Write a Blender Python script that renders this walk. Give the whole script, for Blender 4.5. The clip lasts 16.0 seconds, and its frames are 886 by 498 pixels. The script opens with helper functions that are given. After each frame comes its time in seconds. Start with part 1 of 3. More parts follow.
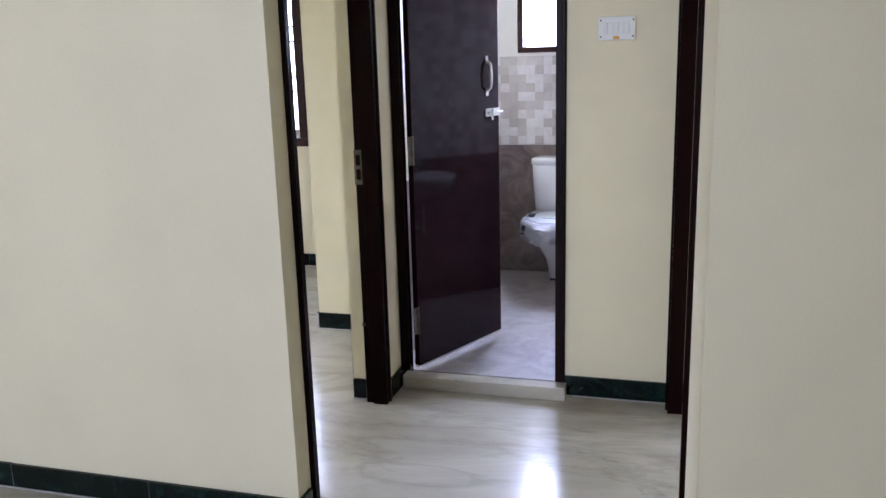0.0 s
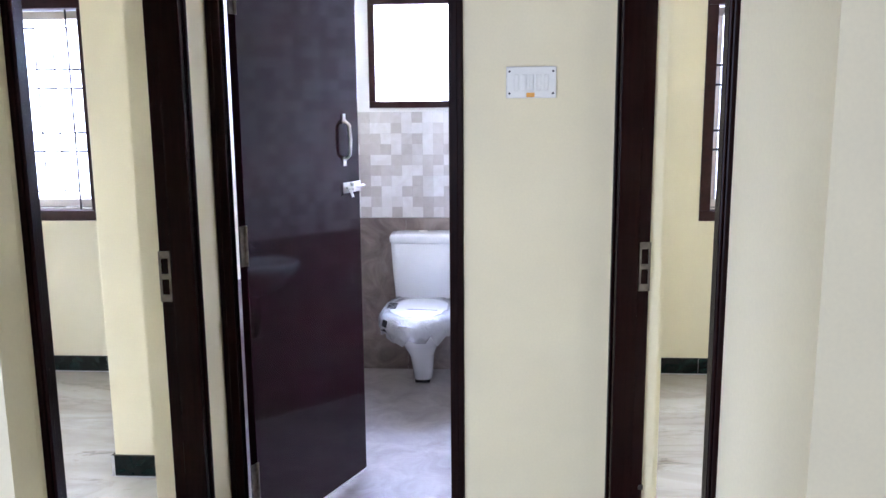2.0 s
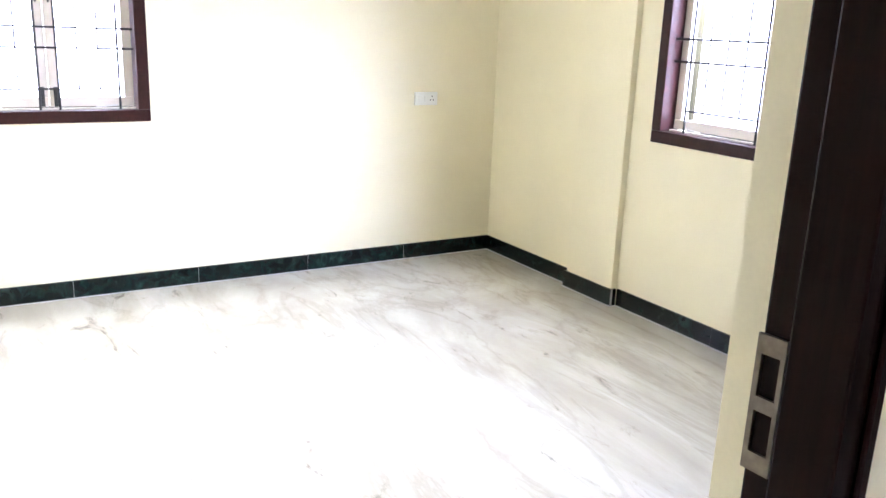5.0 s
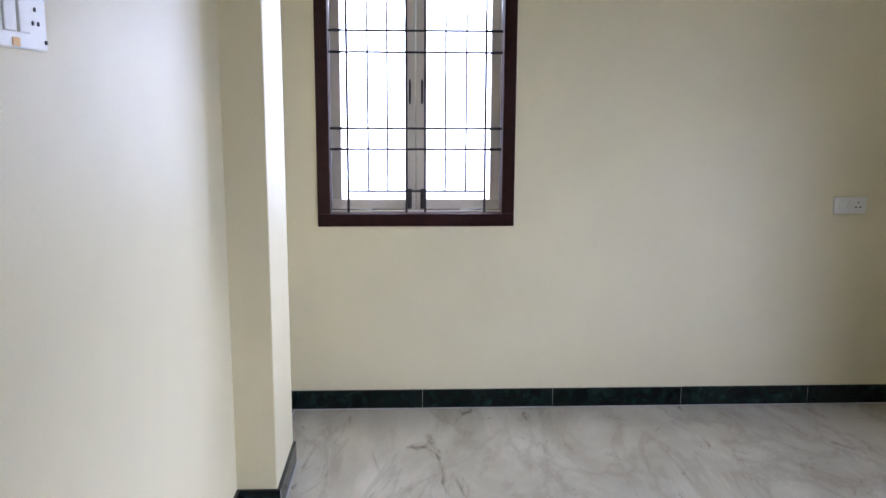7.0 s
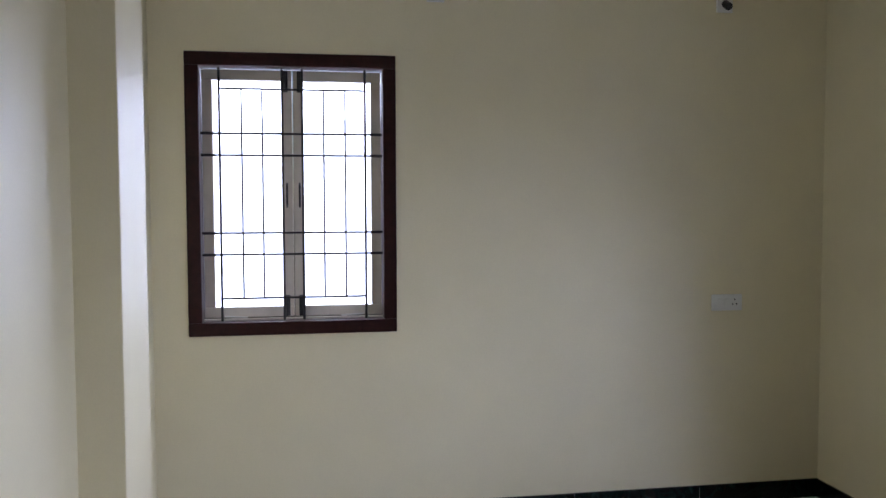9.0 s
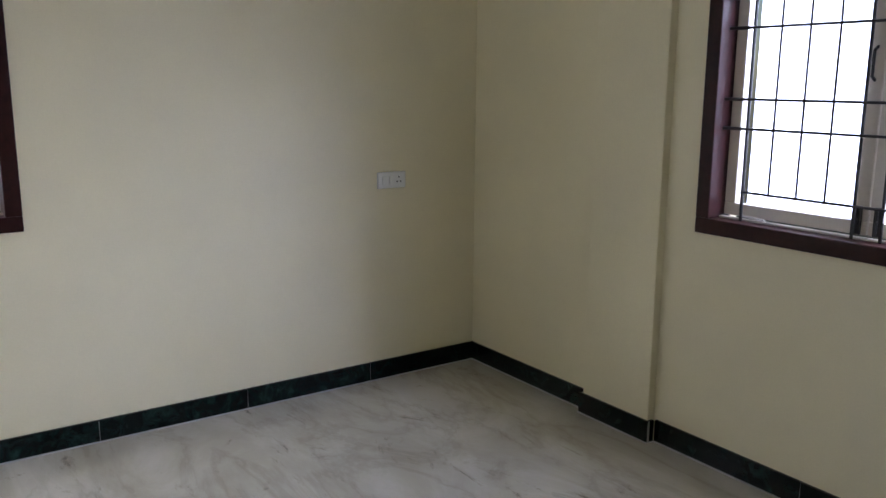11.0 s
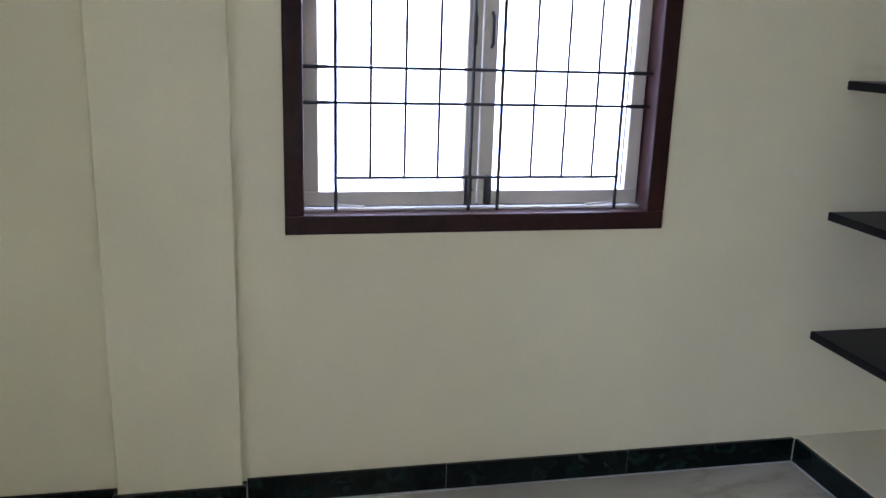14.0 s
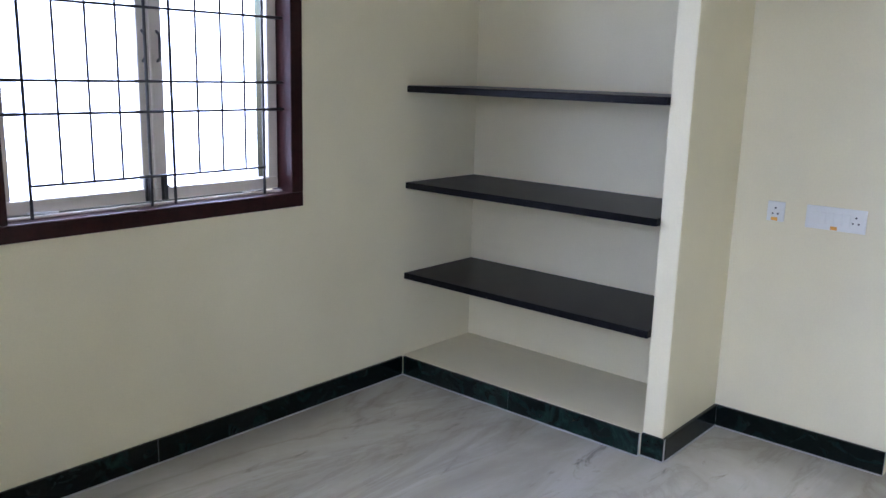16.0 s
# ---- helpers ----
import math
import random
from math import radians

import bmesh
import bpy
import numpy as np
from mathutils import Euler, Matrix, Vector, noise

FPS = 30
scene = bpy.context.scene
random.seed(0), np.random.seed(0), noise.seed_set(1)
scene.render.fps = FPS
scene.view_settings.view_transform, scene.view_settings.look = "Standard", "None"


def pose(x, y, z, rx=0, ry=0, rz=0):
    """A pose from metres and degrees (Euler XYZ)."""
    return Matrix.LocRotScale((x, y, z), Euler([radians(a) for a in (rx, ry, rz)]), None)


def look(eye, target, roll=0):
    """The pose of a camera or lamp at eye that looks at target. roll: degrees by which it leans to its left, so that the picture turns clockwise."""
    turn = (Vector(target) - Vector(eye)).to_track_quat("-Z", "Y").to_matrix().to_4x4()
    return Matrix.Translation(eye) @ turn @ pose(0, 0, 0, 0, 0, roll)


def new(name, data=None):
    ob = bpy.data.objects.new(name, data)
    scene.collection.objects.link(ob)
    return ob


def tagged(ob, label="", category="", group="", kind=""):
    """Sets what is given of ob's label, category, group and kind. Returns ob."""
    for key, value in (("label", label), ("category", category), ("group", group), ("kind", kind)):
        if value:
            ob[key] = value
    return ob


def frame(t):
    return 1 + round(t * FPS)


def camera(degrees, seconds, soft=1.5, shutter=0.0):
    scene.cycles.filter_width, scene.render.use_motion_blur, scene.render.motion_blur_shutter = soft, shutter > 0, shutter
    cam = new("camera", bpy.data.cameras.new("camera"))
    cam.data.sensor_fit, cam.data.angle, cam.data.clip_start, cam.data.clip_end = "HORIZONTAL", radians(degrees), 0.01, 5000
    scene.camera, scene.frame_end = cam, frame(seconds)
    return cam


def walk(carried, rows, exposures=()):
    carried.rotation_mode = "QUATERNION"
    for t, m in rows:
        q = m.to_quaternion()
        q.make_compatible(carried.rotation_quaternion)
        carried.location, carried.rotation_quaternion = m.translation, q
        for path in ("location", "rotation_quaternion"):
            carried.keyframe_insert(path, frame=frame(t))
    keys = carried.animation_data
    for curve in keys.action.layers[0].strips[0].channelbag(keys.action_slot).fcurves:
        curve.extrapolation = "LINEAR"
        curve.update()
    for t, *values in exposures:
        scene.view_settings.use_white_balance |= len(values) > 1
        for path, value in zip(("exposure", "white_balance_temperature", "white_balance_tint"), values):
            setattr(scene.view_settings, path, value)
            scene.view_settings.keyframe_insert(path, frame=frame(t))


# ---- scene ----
cam = camera(56.1, 16.0)
PATH = [
    (0, (1.396, -3.519, 1.497), (0.853, -1.647, 1.048), -1.6),
    (0.5, (1.239, -3.302, 1.526), (0.945, -1.363, 1.135), -2.0),
    (1, (1.14, -3.062, 1.527), (1.003, -1.094, 1.2), -1.5),
    (1.5, (1.105, -2.81, 1.546), (1.005, -0.837, 1.231), -0.9),
    (2, (1.035, -2.523, 1.532), (0.902, -0.558, 1.188), -0.5),
    (2.5, (0.971, -2.226, 1.494), (0.709, -0.284, 1.095), -0.4),
    (3, (0.963, -1.904, 1.47), (0.43, -0.029, 1.022), -0.9),
    (3.5, (0.872, -1.6, 1.436), (0.092, 0.181, 0.969), -0.6),
    (4, (0.777, -1.376, 1.423), (-0.305, 0.237, 0.946), 0.9),
    (4.5, (0.705, -1.115, 1.4), (-0.72, 0.198, 0.905), 2.4),
    (5, (0.577, -0.945, 1.408), (-1.079, 0.05, 0.889), 2.2),
    (5.2, (0.486, -0.917, 1.416), (-1.226, -0.025, 0.891), 2.5),
    (7.3, (-0.027, -0.543, 1.467), (-2.002, -0.509, 1.151), 0.0),
    (7.5, (-0.04, -0.546, 1.467), (-2.023, -0.499, 1.207), 0.1),
    (8, (-0.093, -0.465, 1.446), (-2.088, -0.385, 1.328), 0.5),
    (8.2, (-0.098, -0.454, 1.449), (-2.092, -0.336, 1.359), 0.3),
    (10.3, (-0.219, -0.46, 1.457), (-2.016, 0.358, 1.141), 0.5),
    (10.5, (-0.279, -0.493, 1.441), (-2.028, 0.416, 1.101), 0.5),
    (11, (-0.431, -0.515, 1.443), (-2.041, 0.604, 1.048), 0.4),
    (11.5, (-0.694, -0.523, 1.438), (-2.106, 0.829, 1.016), 0.5),
    (12, (-0.983, -0.544, 1.424), (-2.111, 1.045, 0.976), 0.1),
    (12.5, (-1.262, -0.533, 1.394), (-2.08, 1.231, 0.926), -0.1),
    (13, (-1.582, -0.542, 1.321), (-2.064, 1.354, 0.907), -0.0),
    (13.2, (-1.702, -0.532, 1.317), (-2.058, 1.397, 0.925), 0.2),
    (13.5, (-2.055, -0.507, 1.438), (-2.09, 1.439, 0.977), 0.5),
    (14, (-2.467, -0.431, 1.495), (-2.062, 1.462, 0.991), 1.8),
    (14.5, (-2.807, -0.378, 1.428), (-2.024, 1.384, 0.896), 1.7),
    (15, (-3.044, -0.432, 1.363), (-1.944, 1.132, 0.775), 1.5),
    (15.5, (-3.277, -0.422, 1.396), (-1.885, 0.909, 0.855), 1.8),
    (16, (-3.393, -0.61, 1.453), (-1.909, 0.663, 1.033), 1.6),
]
EXPOSURES = [(0, 0.22, 6400, 10), (0.5, 0.68, 6350, 10), (1.0, 0.95, 6250, 10), (2.5, 0.72, 6050, 10), (3.5, 1.1, 5950, 10), (4.2, 1.3, 6100, 10), (5.2, 1.1, 6400, 10), (7.3, -0.9, 6400, 10), (8.2, -1.25, 6550, 10), (10.5, -1.2, 6250, 10), (11.5, -0.55, 6650, 10), (12.5, -0.28, 6700, 10), (13.5, -0.35, 6150, 10), (14.5, -0.45, 5800, 10), (16, -0.42, 5850, 10)]
walk(cam, [(t, look(eye, target, roll)) for t, eye, target, roll in PATH], EXPOSURES)

# ---- light: overcast daylight through the windows ----
world = bpy.data.worlds.new("sky")
scene.world = world
world.use_nodes = True
wn = world.node_tree.nodes
sky = wn.new("ShaderNodeTexSky")
sky.sky_type, sky.sun_disc = "NISHITA", False
sky.sun_elevation, sky.sun_rotation = radians(50), radians(200)
wn["Background"].inputs["Strength"].default_value = 0.12
world.node_tree.links.new(sky.outputs[0], wn["Background"].inputs["Color"])
sun = new("sun", bpy.data.lights.new("sun", "SUN"))
sun.data.energy, sun.data.angle, sun.data.color = 0.8, radians(12), (1, 0.96, 0.9)
sun.matrix_world = look((2, -6, 9), (0, 0, 0))


def daylight(name, x, y, z, w, h, rx, rz, watts, color=(0.93, 0.97, 1.0)):
    d = bpy.data.lights.new(name, "AREA")
    d.shape, d.size, d.size_y, d.energy, d.color = "RECTANGLE", w, h, watts, color
    ob = new(name, d)
    ob.matrix_world = pose(x, y, z, rx, 0, rz)
    return ob


W1 = (-0.964, -0.059, 0.886, 2.113)    # y0, y1, z0, z1 on the west wall
W2 = (-2.425, -1.210, 0.894, 2.121)    # x0, x1, z0, z1 on the north wall
WR = (2.139, 3.354, 0.881, 2.095)        # right-hand bedroom
WB = (0.32, 0.91, 1.512, 2.10)         # bathroom
COOL = (0.635, 0.70, 1.0)
daylight("daylight_west", -4.03, -0.512, 1.52, 0.80, 1.10, 90, -90, 34, COOL)
daylight("daylight_north", -1.817, 2.24, 1.50, 1.08, 1.10, 90, 180, 40, COOL)
daylight("daylight_right", 2.75, 2.24, 1.52, 1.08, 1.10, 90, 180, 70, COOL)
daylight("daylight_bath", 0.615, 2.24, 1.80, 0.52, 0.50, 90, 180, 46, (0.55, 0.63, 1.0))
daylight("daylight_hall", -0.9, -6.15, 1.45, 2.0, 2.0, 90, 0, 112, COOL)
# open sky above the eaves, seen steeply through the windows
daylight("sky_west", -6.9, -0.9, 2.9, 5.0, 1.6, 66, -90, 1250, COOL)
daylight("sky_north", 0.2, 5.1, 2.9, 6.0, 1.6, 66, 180, 1750, COOL)
daylight("sky_bath", 0.615, 3.3, 3.3, 1.6, 1.4, 45, 180, 750, (0.55, 0.63, 1.0))


# ---- materials ----
def mat(name, color, rough=0.5, metal=0.0):
    m = bpy.data.materials.new(name)
    m.use_nodes = True
    b = m.node_tree.nodes["Principled BSDF"]
    b.inputs["Base Color"].default_value = (*color, 1)
    b.inputs["Roughness"].default_value, b.inputs["Metallic"].default_value = rough, metal
    return m


def nodes_of(m):
    nt = m.node_tree
    return nt.nodes, nt.links, nt.nodes["Principled BSDF"]


def noise_node(m, scale, detail=4, rough=0.55, distortion=0.0, stretch=(1, 1, 1), turn=0):
    n, l, b = nodes_of(m)
    tc = n.new("ShaderNodeTexCoord")
    mp = n.new("ShaderNodeMapping")
    mp.inputs["Scale"].default_value = stretch
    mp.inputs["Rotation"].default_value = (0, 0, radians(turn))
    geo = n.new("ShaderNodeNewGeometry")
    l.new(geo.outputs["Position"], mp.inputs["Vector"])
    t = n.new("ShaderNodeTexNoise")
    t.inputs["Scale"].default_value, t.inputs["Detail"].default_value = scale, detail
    t.inputs["Roughness"].default_value, t.inputs["Distortion"].default_value = rough, distortion
    l.new(mp.outputs[0], t.inputs["Vector"])
    n.remove(tc)
    return t


def ramp(m, src, stops):
    n, l, b = nodes_of(m)
    r = n.new("ShaderNodeValToRGB")
    e = r.color_ramp.elements
    while len(e) < len(stops):
        e.new(0.5)
    for k, (p, c) in enumerate(stops):
        e[k].position, e[k].color = p, (*c, 1)
    l.new(src, r.inputs["Fac"])
    return r.outputs["Color"]


def mix(m, a, b_, fac=None, mode="MIX", value=0.5):
    n, l, b = nodes_of(m)
    x = n.new("ShaderNodeMix")
    x.data_type, x.blend_type = "RGBA", mode
    x.inputs[0].default_value = value
    if fac is not None:
        l.new(fac, x.inputs[0])
    l.new(a, x.inputs[6])
    l.new(b_, x.inputs[7])
    return x.outputs[2]


def bump(m, src, strength, distance):
    n, l, b = nodes_of(m)
    u = n.new("ShaderNodeBump")
    u.inputs["Strength"].default_value, u.inputs["Distance"].default_value = strength, distance
    l.new(src, u.inputs["Height"])
    l.new(u.outputs[0], b.inputs["Normal"])


def tint(c, k):
    return tuple(v * k for v in c)


def mottled(name, color, rough, scale=3.0, amount=0.06, grain=180, depth=0.0006, metal=0.0):
    """A surface with broad stains and fine grain."""
    m = mat(name, color, rough, metal)
    n, l, b = nodes_of(m)
    big = noise_node(m, scale, 3)
    fine = noise_node(m, grain, 2)
    c1 = ramp(m, big.outputs["Fac"], [(0.3, tint(color, 1 - amount)), (0.7, tint(color, 1 + amount))])
    c2 = ramp(m, fine.outputs["Fac"], [(0.3, (0.94, 0.94, 0.94)), (0.7, (1, 1, 1))])
    l.new(mix(m, c1, c2, mode="MULTIPLY", value=0.6), b.inputs["Base Color"])
    bump(m, fine.outputs["Fac"], 0.35, depth)
    return m


CREAM = mottled("cream wall paint", (0.78, 0.71, 0.492), 0.55, 2.2, 0.035, 140)
WHITE_WALL = mottled("white wall paint", (0.80, 0.79, 0.77), 0.6, 2.0, 0.03, 140)
CEIL = mottled("white ceiling paint", (0.82, 0.81, 0.76), 0.8, 2.0, 0.02, 120)
PLASTIC = mottled("white moulded plastic", (0.80, 0.80, 0.76), 0.3, 8, 0.03, 300, 0.0002)
PORCELAIN = mottled("white glazed porcelain", (0.82, 0.83, 0.85), 0.08, 5, 0.015, 300, 0.0001)
CHROME = mottled("brushed steel", (0.72, 0.71, 0.68), 0.28, 30, 0.08, 400, 0.0002, 1.0)
BRASS = mottled("tarnished brass", (0.17, 0.145, 0.12), 0.45, 40, 0.35, 300, 0.0004, 1.0)
IRON = mottled("black painted iron", (0.012, 0.011, 0.012), 0.45, 20, 0.3, 300, 0.0004)
SASH = mottled("cream painted window sash", (0.66, 0.60, 0.52), 0.4, 9, 0.06, 160, 0.0004)
GRANITE = mottled("polished black granite", (0.009, 0.0085, 0.0098), 0.33, 60, 0.25, 500, 0.0001)
nodes_of(GRANITE)[2].inputs["Specular IOR Level"].default_value = 0.10
# black of the wrap's print and of the shade block under the toilet
PRINT_AND_SHADE = mottled("matt black for print and shade", (0.02, 0.02, 0.022), 0.7, 20, 0.2, 200)
SLOT = mat("dark socket slot", (0.03, 0.03, 0.03), 0.6)
ORANGE = mottled("orange sticker", (0.75, 0.36, 0.05), 0.5, 40, 0.1, 300)
BEAD = mottled("pale cement bead", (0.42, 0.41, 0.40), 0.8, 10, 0.15, 200)
MORTAR = mottled("pale mosaic mortar", (0.60, 0.58, 0.57), 0.7, 10, 0.08, 200)
GROUT = mottled("pale tile grout", (0.50, 0.47, 0.45), 0.8, 10, 0.08, 200)
CONCRETE = mottled("grey concrete", (0.33, 0.32, 0.30), 0.9, 1.2, 0.12, 90, 0.002)

WOOD = mat("dark maroon stained wood", (0.03, 0.009, 0.008), 0.25)
n, l, b = nodes_of(WOOD)
g = noise_node(WOOD, 14, 5, 0.6, 0.6, (6, 6, 0.35))
l.new(ramp(WOOD, g.outputs["Fac"], [(0.3, (0.005, 0.0016, 0.0014)), (0.7, (0.012, 0.0032, 0.0026))]), b.inputs["Base Color"])
bump(WOOD, g.outputs["Fac"], 0.04, 0.0004)
b.inputs["Specular IOR Level"].default_value = 0.07

WFRAME = mat("brown painted window frame", (0.05, 0.016, 0.012), 0.35)
n, l, b = nodes_of(WFRAME)
g = noise_node(WFRAME, 30, 4, 0.6, 0.4)
l.new(ramp(WFRAME, g.outputs["Fac"], [(0.3, (0.018, 0.005, 0.005)), (0.7, (0.034, 0.009, 0.008))]), b.inputs["Base Color"])
bump(WFRAME, g.outputs["Fac"], 0.2, 0.0005)
b.inputs["Specular IOR Level"].default_value = 0.2

LEAF = mat("glossy maroon laminate", (0.022, 0.006, 0.009), 0.07)
n, l, b = nodes_of(LEAF)
g = noise_node(LEAF, 2.0, 3, 0.5, 0.2)
l.new(ramp(LEAF, g.outputs["Fac"], [(0.2, (0.0150, 0.0027, 0.0068)), (0.8, (0.0170, 0.0033, 0.0076))]), b.inputs["Base Color"])
b.inputs["Specular IOR Level"].default_value = 0.20

MARBLE = mat("polished beige marble", (0.6, 0.57, 0.5), 0.13)
n, l, b = nodes_of(MARBLE)
broad = noise_node(MARBLE, 1.3, 7, 0.62, 1.0, (0.7, 1.8, 1), 38)
vein = noise_node(MARBLE, 0.9, 8, 0.6, 1.5, (0.6, 1.7, 1), 42)
fleck = noise_node(MARBLE, 3.2, 8, 0.7, 1.8, (0.6, 1.7, 1), 34)
fine = noise_node(MARBLE, 60, 3)
base = ramp(MARBLE, broad.outputs["Fac"], [(0.30, (0.40, 0.365, 0.29)), (0.48, (0.47, 0.435, 0.35)), (0.70, (0.59, 0.56, 0.48))])
lines = ramp(MARBLE, vein.outputs["Fac"], [(0.45, (1, 1, 1)), (0.495, (0.46, 0.43, 0.37)), (0.508, (0.8, 0.78, 0.74)), (0.55, (1, 1, 1))])
spots = ramp(MARBLE, fleck.outputs["Fac"], [(0.31, (0.30, 0.29, 0.27)), (0.37, (0.82, 0.81, 0.79)), (0.42, (1, 1, 1))])
veined = mix(MARBLE, base, lines, mode="MULTIPLY", value=0.3)
l.new(mix(MARBLE, veined, spots, mode="MULTIPLY", value=0.7), b.inputs["Base Color"])
l.new(ramp(MARBLE, fine.outputs["Fac"], [(0.3, (0.10, 0.10, 0.10)), (0.7, (0.20, 0.20, 0.20))]), b.inputs["Roughness"])
bump(MARBLE, broad.outputs["Fac"], 0.05, 0.002)

GREEN = mat("dark green marble", (0.012, 0.03, 0.024), 0.16)
n, l, b = nodes_of(GREEN)
g = noise_node(GREEN, 9, 8, 0.65, 2.0)
info = n.new("ShaderNodeObjectInfo")
c1 = ramp(GREEN, g.outputs["Fac"], [(0.40, (0.0025, 0.0055, 0.005)), (0.56, (0.006, 0.017, 0.014)), (0.70, (0.022, 0.050, 0.042))])
c2 = ramp(GREEN, info.outputs["Random"], [(0.0, (0.55, 0.55, 0.55)), (1.0, (1, 1, 1))])
l.new(mix(GREEN, c1, c2, mode="MULTIPLY", value=1.0), b.inputs["Base Color"])
b.inputs["Specular IOR Level"].default_value = 0.25

DADO = mat("brown stone wall tile", (0.25, 0.20, 0.18), 0.25)
n, l, b = nodes_of(DADO)
g = noise_node(DADO, 5, 8, 0.65, 1.6)
l.new(ramp(DADO, g.outputs["Fac"], [(0.33, (0.17, 0.135, 0.125)), (0.5, (0.25, 0.205, 0.185)), (0.68, (0.34, 0.29, 0.26))]), b.inputs["Base Color"])
bump(DADO, g.outputs["Fac"], 0.1, 0.001)

MOSAIC = mat("mixed beige mosaic tile", (0.5, 0.45, 0.42), 0.2)
n, l, b = nodes_of(MOSAIC)
info = n.new("ShaderNodeObjectInfo")
g = noise_node(MOSAIC, 14, 5, 0.6, 0.8)
c1 = ramp(MOSAIC, info.outputs["Random"], [(0.0, (0.52, 0.48, 0.47)), (0.4, (0.60, 0.57, 0.56)), (0.65, (0.72, 0.70, 0.70)), (1.0, (0.82, 0.81, 0.82))])
c2 = ramp(MOSAIC, g.outputs["Fac"], [(0.3, (0.84, 0.82, 0.8)), (0.7, (1, 1, 1))])
l.new(mix(MOSAIC, c1, c2, mode="MULTIPLY", value=1.0), b.inputs["Base Color"])

BATHFLOOR = mat("grey matt floor tile", (0.36, 0.33, 0.31), 0.35)
n, l, b = nodes_of(BATHFLOOR)
g = noise_node(BATHFLOOR, 6, 7, 0.65, 1.0)
l.new(ramp(BATHFLOOR, g.outputs["Fac"], [(0.3, (0.27, 0.24, 0.225)), (0.5, (0.36, 0.33, 0.31)), (0.7, (0.45, 0.42, 0.40))]), b.inputs["Base Color"])
bump(BATHFLOOR, g.outputs["Fac"], 0.15, 0.001)

GLASS = mat("clear window glass", (1, 1, 1), 0.02)
nodes_of(GLASS)[2].inputs["Transmission Weight"].default_value = 1.0
WRAP = mat("clear crinkled plastic wrap", (0.86, 0.87, 0.9), 0.18)
n, l, b = nodes_of(WRAP)
b.inputs["Transmission Weight"].default_value = 0.5
g = noise_node(WRAP, 26, 4, 0.6, 1.5)
bump(WRAP, g.outputs["Fac"], 0.8, 0.006)


# ---- mesh helpers ----
def box(bm, x0, x1, y0, y1, z0, z1, bev=0.0, m=None):
    made = bmesh.ops.create_cube(bm, size=1.0)["verts"]
    for v in made:
        v.co = Vector(((x0 + x1) / 2 + v.co.x * (x1 - x0), (y0 + y1) / 2 + v.co.y * (y1 - y0), (z0 + z1) / 2 + v.co.z * (z1 - z0)))
    if bev:
        edges = list({e for v in made for e in v.link_edges})
        made = list({v for f in bmesh.ops.bevel(bm, geom=edges, offset=bev, segments=2, affect="EDGES", profile=0.5)["faces"] for v in f.verts} | {v for v in made if v.is_valid})
    if m is not None:
        bmesh.ops.transform(bm, matrix=m, verts=made)


def rod(bm, a, c, r, seg=8):
    a, c = Vector(a), Vector(c)
    made = bmesh.ops.create_cone(bm, cap_ends=True, segments=seg, radius1=r, radius2=r, depth=(c - a).length)["verts"]
    turn = (c - a).to_track_quat("Z", "Y").to_matrix().to_4x4()
    bmesh.ops.transform(bm, matrix=Matrix.Translation((a + c) / 2) @ turn, verts=made)


def loft(bm, rings):
    """Closed skin over rings of points of equal count."""
    rows = [[bm.verts.new(p) for p in ring] for ring in rings]
    k = len(rows[0])
    for a, c in zip(rows, rows[1:]):
        for i in range(k):
            bm.faces.new((a[i], a[(i + 1) % k], c[(i + 1) % k], c[i]))
    bm.faces.new(rows[0][::-1])
    bm.faces.new(rows[-1])


def part(name, bm, material, parent=None, label="", smooth=False):
    me = bpy.data.meshes.new(name)
    bmesh.ops.recalc_face_normals(bm, faces=bm.faces[:])
    bm.to_mesh(me)
    bm.free()
    me.materials.append(material)
    if smooth:
        for p in me.polygons:
            p.use_smooth = True
    ob = new(name, me)
    ob.parent = parent
    return tagged(ob, label)


def boxpart(name, dims, material, parent=None, bev=0.0, label="", m=None):
    bm = bmesh.new()
    box(bm, *dims, bev=bev, m=m)
    return part(name, bm, material, parent, label)


def empty(name, x, y, z, label, category, kind="", group="", rz=0):
    ob = new(name)
    ob.matrix_world = pose(x, y, z, 0, 0, rz)
    return tagged(ob, label, category, group, kind)


